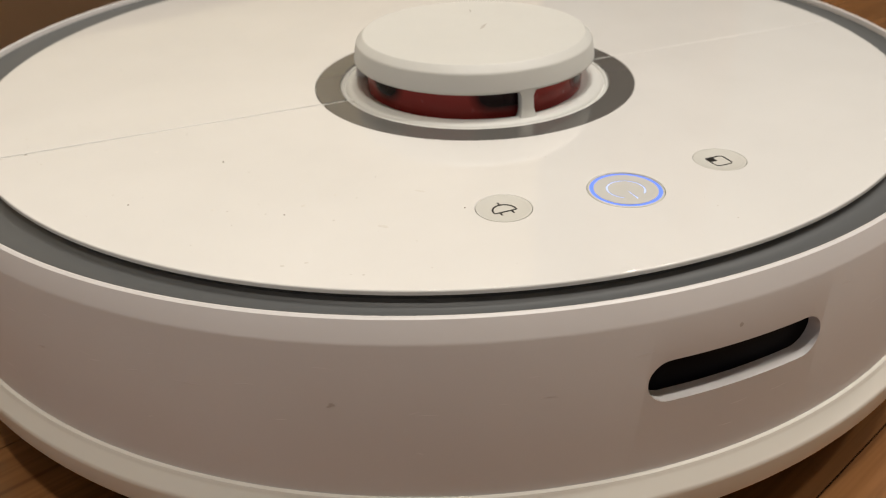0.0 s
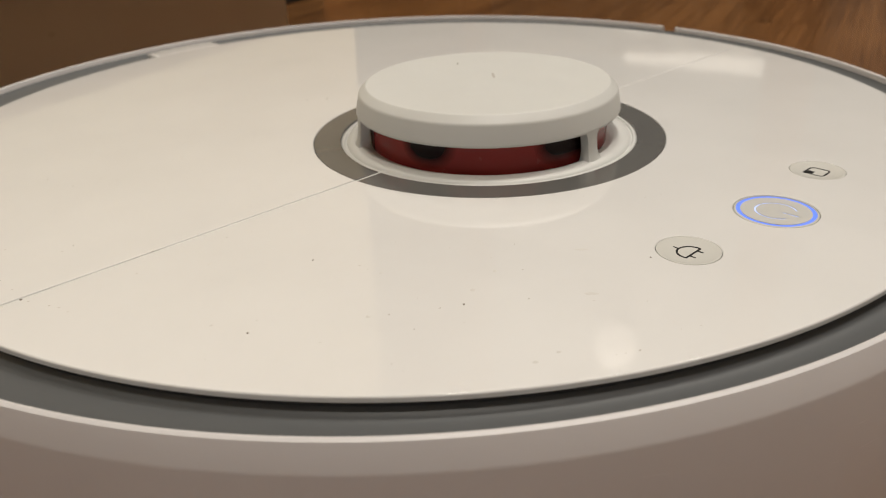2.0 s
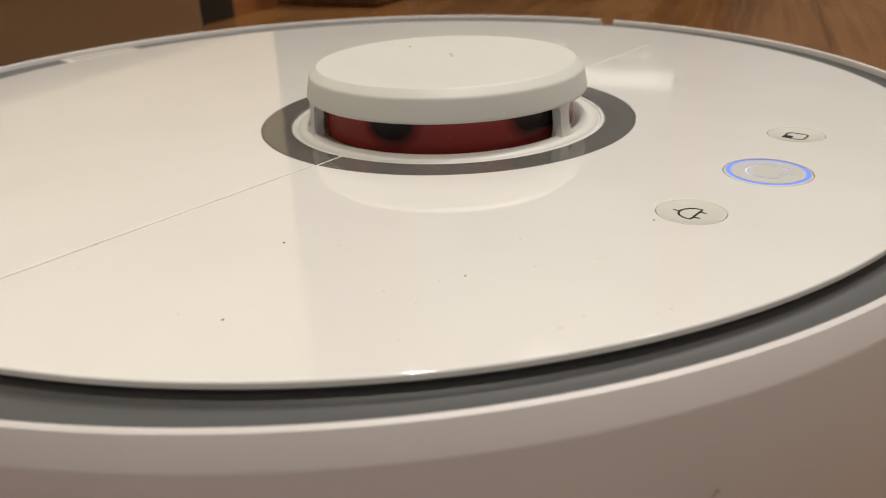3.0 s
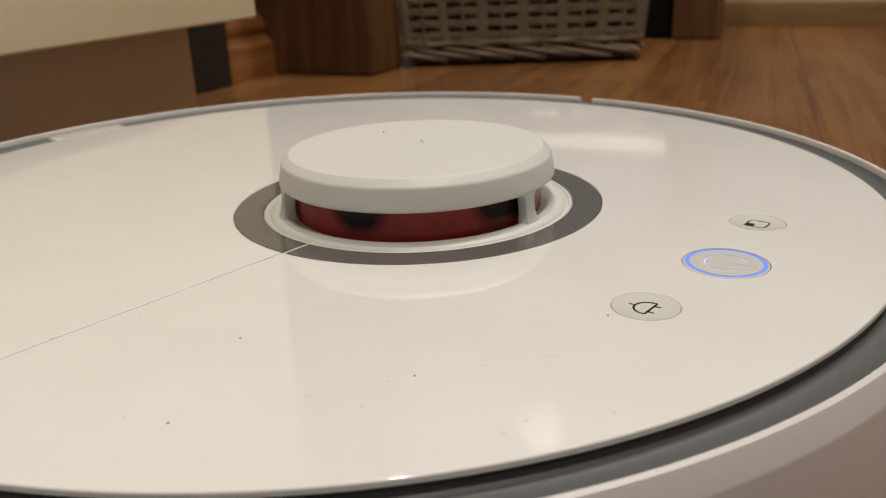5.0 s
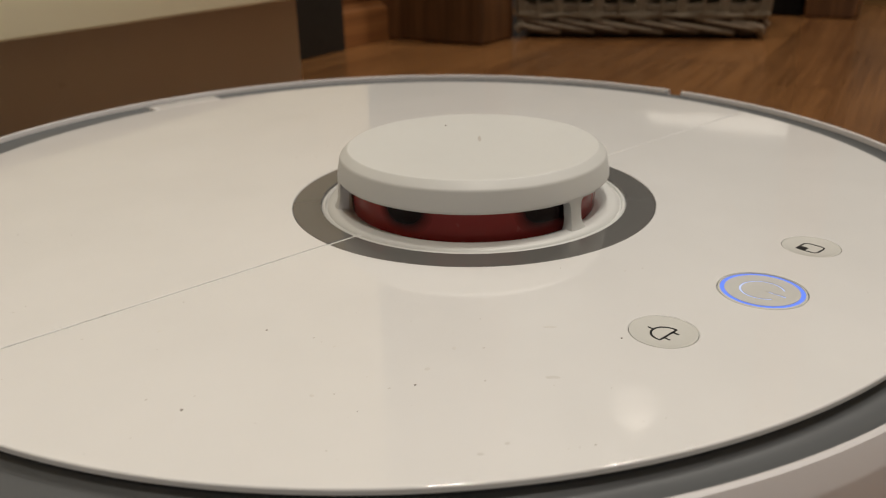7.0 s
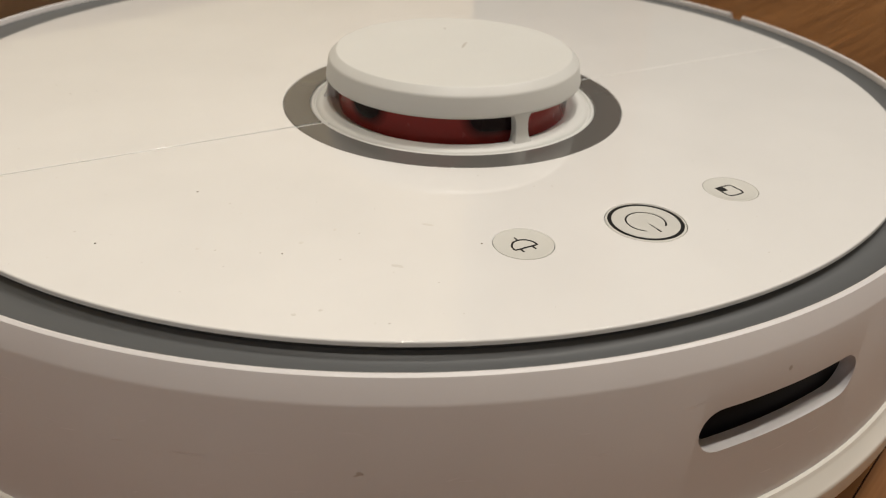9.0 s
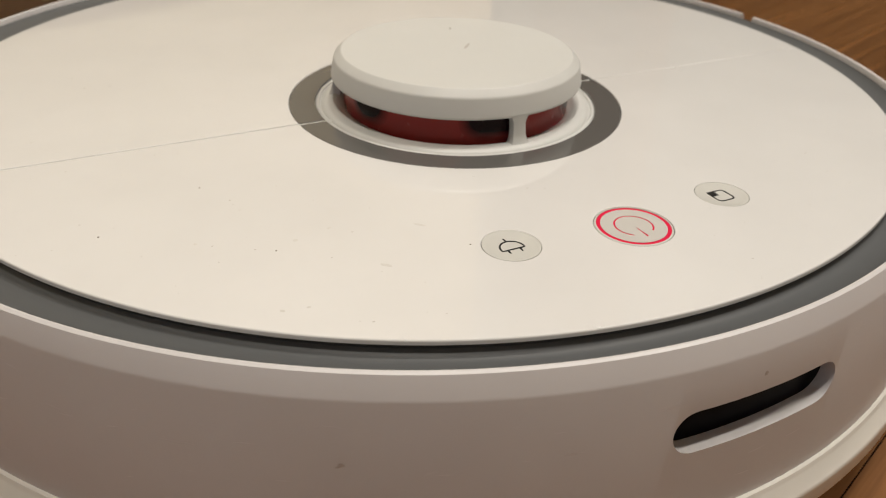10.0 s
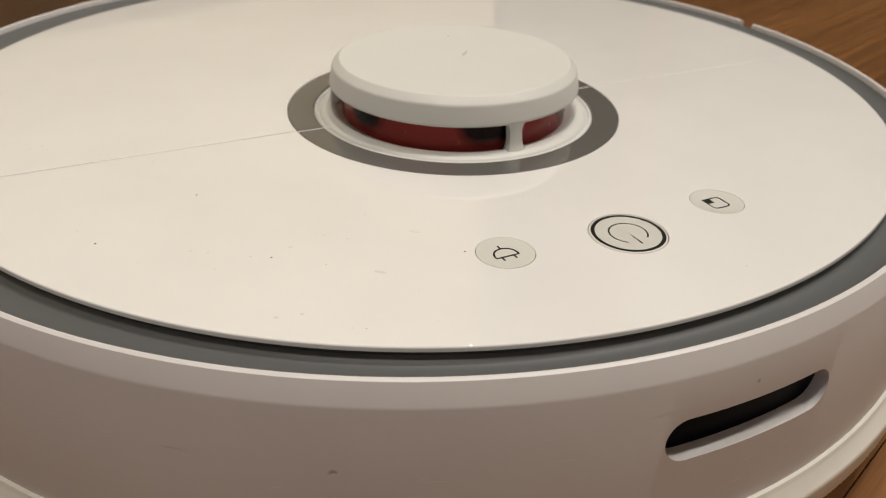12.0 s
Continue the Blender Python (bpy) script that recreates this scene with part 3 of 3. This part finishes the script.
    part("turret_base", lathe([(0.0462, tz - 0.0012), (0.0461, tz - 0.0006), (0.0457, tz - 0.0003), (0.0451, tz - 0.0003), (0.0448, tz - 0.0009), (0.0445, tz - 0.0009), (0.0442, tz - 0.0002), (0.0425, tz + 0.0002),
                               (0.0398, tz + 0.0003), (0.0388, tz + 0.0000), (0.0377, tz - 0.0009), (0.0340, tz - 0.0010), (0.0340, tz - 0.0014)], 160, TUR), CAP_WHITE, ob, "white turret base ring", smooth=60)
    window = part("turret_window", lathe([(0.0369, tz - 0.0011), (0.0369, tz + 0.0110), (0.0300, tz + 0.0110), (0.0300, tz - 0.0011)], 160, TUR), RED_PLASTIC, ob, "dark red translucent window")
    # dark lenses behind the red window, soft at the edge; those before a post run on to it
    for a in (16, 77, 137, 196, 257, 316):
        to_post = a in (16, 137, 257)
        for k, shade in enumerate(RED_STEPS):
            width, deep, rr = 14.5 - 1.0 * k, 0.0084 - 0.00055 * k, 0.03698 + 0.00003 * k
            bm = bmesh.new()
            cells = 16
            rows = []
            for i in range(cells + 1):
                f = -1 + 2 * i / cells
                low = tz + 0.0086 - deep * (1 - abs(f) ** 2.6) ** 0.5 if f < 0 or not to_post else tz + 0.0086 - deep
                t = radians(a + width * f) if f < 0 or not to_post else radians(a + 13.0 * f)
                rows.append([bm.verts.new((TUR[0] + r * math.cos(t), TUR[1] + r * math.sin(t), z)) for z in (low, tz + 0.0092) for r in (rr, rr - 0.0010)])
            for p, q in zip(rows, rows[1:]):
                for j, m in ((0, 2), (2, 3), (3, 1), (1, 0)):
                    bm.faces.new((p[j], p[m], q[m], q[j]))
            part("lens_port", bm, shade, window, "dark round lens behind the red window")
    # shadow beside each post, put in as a strip of darker red
    for a in (-85.6, 34.4, 154.4):
        part("shade_strip", lathe([(0.0362, tz - 0.0008), (0.03700, tz - 0.0008), (0.03700, tz + 0.0095), (0.0362, tz + 0.0095)], 4, TUR, True, a - 1.1, a + 1.1), RED_STEPS[3], window, "dark red strip painted as the post's shadow on the window")
    cap = part("turret_cap", lathe([(0.0, tz + 0.0167), (0.0300, tz + 0.0167), (0.0371, tz + 0.0167), (0.0374, tz + 0.01664), (0.0377, tz + 0.01644), (0.0394, tz + 0.0149), (0.0397, tz + 0.01455), (0.0399, tz + 0.0140),
                              (0.0408, tz + 0.0092), (0.0408, tz + 0.0087), (0.0405, tz + 0.0083), (0.0400, tz + 0.0082), (0.0300, tz + 0.0084), (0.0, tz + 0.0084)], 160, TUR), CAP_WHITE, ob, "satin white round turret cap")
    even(cap)
    for a in (-90, 30, 150):
        bm = bmesh.new()
        rows = []
        for z, r, half, depth in ((tz + 0.0090, 0.0408, 4.8, 0.003), (tz + 0.0081, 0.0408, 4.0, 0.003), (tz + 0.0072, 0.0408, 3.2, 0.003), (tz + 0.0060, 0.0408, 2.9, 0.003), (tz + 0.0030, 0.0411, 2.9, 0.003), (tz + 0.0012, 0.0416, 3.3, 0.0034), (tz - 0.0002, 0.0424, 4.4, 0.004)):
            ring = []
            for r_, s in ((r, -1), (r, -0.4), (r, 0.4), (r, 1), (r - depth, 1), (r - depth, -1)):
                rr = r_ - (0.0003 if abs(s) == 1 and r_ == r else 0)
                t = radians(a + half * s)
                ring.append(bm.verts.new((TUR[0] + rr * math.cos(t), TUR[1] + rr * math.sin(t), z)))
            rows.append(ring)
        for p, q in zip(rows, rows[1:]):
            for i in range(6):
                bm.faces.new((p[i], p[(i + 1) % 6], q[(i + 1) % 6], q[i]))
        bm.faces.new(rows[0])
        bm.faces.new(rows[-1][::-1])
        part("turret_post", bm, CAP_WHITE, ob)

    # buttons
    made = {}
    for name in ("home", "spot"):
        x, y, r = BUTTONS[name]
        bt = part(name + "_button", lathe([(0.0, LID - 0.00055), (r * 0.3, LID - 0.00053), (r * 0.55, LID - 0.00046), (r * 0.75, LID - 0.00035), (r * 0.9, LID - 0.00019), (r * 0.975, LID - 0.00006), (r * 0.995, LID - 0.00010), (r, LID - 0.0002), (r, LID - 0.0012), (0.0, LID - 0.0012)], 64, (x, y)), BUTTON_WHITE, ob, "round white push button")
        made[name] = (bt, x, y)
    z = LID - 0.00052
    bt, x, y = made["home"]
    body = [(x + 0.0030 * math.cos(radians(t)), y - 0.0006 + 0.0030 * math.sin(radians(t))) for t in range(0, 181, 10)]
    bars = [stroke(body, 0.00046, z), stroke([(x - 0.0031, y - 0.0012), (x + 0.0031, y - 0.0012)], 0.00046, z),
            stroke([(x - 0.0030, y - 0.0005), (x - 0.0030, y - 0.0012)], 0.00046, z), stroke([(x + 0.0030, y - 0.0005), (x + 0.0030, y - 0.0012)], 0.00046, z),
            stroke([(x - 0.0016, y - 0.0012), (x - 0.0016, y - 0.0027)], 0.00046, z), stroke([(x + 0.0016, y - 0.0012), (x + 0.0016, y - 0.0027)], 0.00046, z),
            stroke([(x, y + 0.0024), (x, y + 0.0040)], 0.00046, z)]
    part("plug_symbol", merge(*bars), INK, bt, "black printed plug symbol", smooth=False)
    bt, x, y = made["spot"]
    h = 0.0026
    line = [(x - 0.0003, y + h)] + arc(x + h - 0.0012, y + h - 0.0012, 0.0012, 90, 0, 6) + arc(x + h - 0.0012, y - h + 0.0012, 0.0012, 0, -90, 6) + arc(x - h + 0.0012, y - h + 0.0012, 0.0012, -90, -180, 6) + [(x - h, y + 0.0003)]
    sq = plate([(x - h - 0.0002, y + 0.0004), (x - 0.0004, y + 0.0004), (x - 0.0004, y + h + 0.0002), (x - h - 0.0002, y + h + 0.0002)], [], z + 0.00008, z, 0.00002)
    part("area_symbol", merge(stroke(line, 0.00046, z), sq), INK, bt, "black printed square symbol", smooth=False)

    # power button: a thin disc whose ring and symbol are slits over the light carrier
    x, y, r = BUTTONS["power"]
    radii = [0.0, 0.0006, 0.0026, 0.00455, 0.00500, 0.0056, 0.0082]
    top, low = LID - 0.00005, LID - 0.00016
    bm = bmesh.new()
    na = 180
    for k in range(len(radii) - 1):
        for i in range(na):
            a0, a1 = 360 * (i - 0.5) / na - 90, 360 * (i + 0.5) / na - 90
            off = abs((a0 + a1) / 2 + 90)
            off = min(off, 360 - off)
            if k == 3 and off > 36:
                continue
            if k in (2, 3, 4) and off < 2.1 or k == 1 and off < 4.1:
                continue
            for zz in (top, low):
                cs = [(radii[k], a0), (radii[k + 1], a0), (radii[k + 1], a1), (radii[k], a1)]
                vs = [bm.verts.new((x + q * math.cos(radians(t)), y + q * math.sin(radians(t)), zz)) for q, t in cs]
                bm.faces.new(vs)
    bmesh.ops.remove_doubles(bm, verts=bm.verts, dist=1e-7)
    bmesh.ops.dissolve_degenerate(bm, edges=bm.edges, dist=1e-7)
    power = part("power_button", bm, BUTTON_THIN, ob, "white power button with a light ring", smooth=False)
    part("button_rim", lathe([(0.0092, low), (0.0092, top), (0.0096, top - 0.0001), (r, top - 0.0004), (r, LID - 0.0012), (0.0092, LID - 0.0012)], 96, (x, y)), BUTTON_WHITE, power)

    # made-up part: its turning imitates the LED changing colour and blinking
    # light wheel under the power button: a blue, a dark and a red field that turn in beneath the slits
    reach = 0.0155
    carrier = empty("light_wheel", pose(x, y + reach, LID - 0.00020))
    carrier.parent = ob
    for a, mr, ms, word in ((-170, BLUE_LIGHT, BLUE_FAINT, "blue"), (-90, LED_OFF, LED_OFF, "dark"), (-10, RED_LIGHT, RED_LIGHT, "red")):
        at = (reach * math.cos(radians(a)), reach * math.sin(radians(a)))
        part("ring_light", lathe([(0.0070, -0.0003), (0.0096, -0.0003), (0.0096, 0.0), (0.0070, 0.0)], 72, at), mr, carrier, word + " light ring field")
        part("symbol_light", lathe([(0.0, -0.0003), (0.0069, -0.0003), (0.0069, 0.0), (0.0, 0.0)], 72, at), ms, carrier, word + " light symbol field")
    return ob, carrier


vacuum, light_wheel = robot_vacuum()

# ---- dust on the lid ----
SPECKS = [(-0.1435, -0.0331, 0.00042), (-0.0917, -0.0635, 0.0003), (-0.0829, -0.1017, 0.0003), (-0.1182, -0.0793, 0.00032), (-0.0412, -0.1172, 0.0003)]
def speck(x, y, z, r):
    bm = bmesh.new()
    bmesh.ops.create_icosphere(bm, subdivisions=1, radius=r)
    for v in bm.verts:
        v.co = Vector((x + v.co.x * (1 + 0.4 * noise.noise(v.co * 900 + Vector((x, y, 0)) * 100)), y + v.co.y * 0.8, z + max(0, v.co.z + r * 0.3) * 0.5))
    ob = part("dust_speck", bm, DUST)
    return tagged(ob, "tiny dark dust speck on the white lid", "dust", group="dust specks")


for x, y, r in SPECKS:
    speck(x, y, LID, r)
speck(0.0083, -0.0094, LID + 0.0167, 0.00042)


# ---- pale dry smears on the lid and the turret's cap: x, y, z, length, width, turn ----
def smear(x, y, z, length, width, turn, material=DUST_PALE):
    bm = bmesh.new()
    bmesh.ops.create_icosphere(bm, subdivisions=2, radius=1.0)
    for v in bm.verts:
        k = 1 + 0.35 * noise.noise(v.co * 1.7 + Vector((x, y, z)) * 300)
        v.co = Vector((v.co.x * length / 2 * k, v.co.y * width / 2 * k, max(0.0, v.co.z) * 0.00003))
    ob = part("dust_smear", bm, material)
    ob.matrix_basis = pose(x, y, z, 0, 0, turn)
    return tagged(ob, "pale grey dry smear on the white plastic", "smear", group="dust smears")


for x, y, length, width, turn in ((-0.0684, -0.0966, 0.0012, 0.0008, 40), (-0.0775, -0.0989, 0.0012, 0.0012, 0), (-0.0988, -0.0914, 0.0010, 0.0009, 90), (-0.1084, -0.0480, 0.0011, 0.0009, 10),
                                  (-0.0626, -0.1174, 0.0030, 0.0011, -45), (-0.0886, -0.1248, 0.0013, 0.0008, -40), (-0.0834, -0.1258, 0.0009, 0.0008, 0), (-0.0480, -0.1038, 0.0032, 0.0010, -45), (-0.0854, -0.0793, 0.0007, 0.0006, 20)):
    smear(x, y, LID, length, width, turn)
smear(0.0045, -0.0290, LID + 0.01671, 0.0070, 0.0009, 47, DUST_GREY)
rnd = random.Random(11)
for _ in range(26):
    a, r = rnd.uniform(0, 2 * math.pi), 0.158 * math.sqrt(rnd.random())
    x, y = r * math.cos(a), r * math.sin(a)
    if math.hypot(x - TUR[0], y - TUR[1]) > 0.058 and all(math.hypot(x - bx, y - by) > br + 0.001 for bx, by, br in BUTTONS.values()):
        speck(x, y, LID, rnd.uniform(0.00011, 0.0002))

# ---- fine pale dust over the whole lid ----
bm = bmesh.new()
for _ in range(420):
    a, r = rnd.uniform(0, 2 * math.pi), 0.158 * math.sqrt(rnd.random())
    x, y = r * math.cos(a), r * math.sin(a)
    if math.hypot(x - TUR[0], y - TUR[1]) < 0.058 or any(math.hypot(x - bx, y - by) < br + 0.001 for bx, by, br in BUTTONS.values()):
        continue
    size, turn = rnd.choice((0.00008, 0.0001, 0.00014, 0.0002, 0.00034)), rnd.uniform(0, 3)
    ring = [bm.verts.new((x + size * k * math.cos(turn + t), y + size * k * 0.7 * math.sin(turn + t), LID + 0.00001)) for t, k in ((0, 1), (1.1, 0.7), (2.0, 1.1), (3.2, 0.8), (4.3, 1), (5.3, 0.7))]
    peak = bm.verts.new((x, y, LID + 0.00004))
    for k in range(6):
        bm.faces.new((ring[k], ring[(k + 1) % 6], peak))
tagged(part("lid_dust", bm, DUST_GREY), "fine pale grey dust over the glossy white lid", "dust", kind="stuff")

# ---- floor ----
floor = part("floor", box((U0 - 0.1, V0 - 0.1, -0.06), (U1 + 0.1, V1 + 0.1, -0.005)), JOINT, smooth=False)
floor.matrix_basis = ROOM
tagged(floor, "oiled brown wooden plank floor", "floor", kind="structure")
PLANK_TURN = 19.0
rng = random.Random(5)
WIDTH, LENGTH = 0.088, 1.15
plank_mesh = []
for k in range(3):
    bm = box((0, 0, -0.016), (LENGTH - 0.001, WIDTH - 0.0005, 0.0))
    plank_mesh.append(mesh_from("plank", bm, PLANK, False))
grid = Matrix.Rotation(radians(PLANK_TURN), 4, "Z")
inner = (ROOM.inverted() @ grid)
n = 0
for j in range(-36, 14):
    shift = rng.uniform(0, LENGTH)
    for i in range(-4, 4):
        mid = inner @ Vector((i * LENGTH + shift + LENGTH / 2, (j + 0.5) * WIDTH, 0))
        if U0 - 0.5 < mid.x < U1 + 0.55 and V0 - 0.2 < mid.y < V1 + 0.2:
            m = inner @ Matrix.Translation((i * LENGTH + shift, j * WIDTH, rng.uniform(-0.00015, 0.0)))
            ends = [m @ Vector((x, y, 0)) for x in (0, LENGTH) for y in (0, WIDTH)]
            data = plank_mesh[n % 3]
            n += 1
            if any(not (U0 - 0.05 < e.x < U1 + 0.05 and V0 - 0.05 < e.y < V1 + 0.05) for e in ends):
                # sawn off under the wall
                bm = box((0, 0, -0.016), (LENGTH - 0.001, WIDTH - 0.0005, 0.0))
                back_m = m.inverted()
                for co, no in (((U0 - 0.05, 0, 0), (-1, 0, 0)), ((U1 + 0.05, 0, 0), (1, 0, 0)), ((0, V0 - 0.05, 0), (0, -1, 0)), ((0, V1 + 0.05, 0), (0, 1, 0))):
                    bmesh.ops.bisect_plane(bm, geom=bm.verts[:] + bm.edges[:] + bm.faces[:], plane_co=back_m @ Vector(co), plane_no=back_m.to_3x3() @ Vector(no), clear_outer=True)
                if len(bm.faces) < 4:
                    continue
                data = mesh_from("plank", bm, PLANK, False)
            p = new("plank", data)
            p.parent = floor
            p.matrix_basis = m


# ---- what moves: the added light wheel that imitates the power button's LED ----
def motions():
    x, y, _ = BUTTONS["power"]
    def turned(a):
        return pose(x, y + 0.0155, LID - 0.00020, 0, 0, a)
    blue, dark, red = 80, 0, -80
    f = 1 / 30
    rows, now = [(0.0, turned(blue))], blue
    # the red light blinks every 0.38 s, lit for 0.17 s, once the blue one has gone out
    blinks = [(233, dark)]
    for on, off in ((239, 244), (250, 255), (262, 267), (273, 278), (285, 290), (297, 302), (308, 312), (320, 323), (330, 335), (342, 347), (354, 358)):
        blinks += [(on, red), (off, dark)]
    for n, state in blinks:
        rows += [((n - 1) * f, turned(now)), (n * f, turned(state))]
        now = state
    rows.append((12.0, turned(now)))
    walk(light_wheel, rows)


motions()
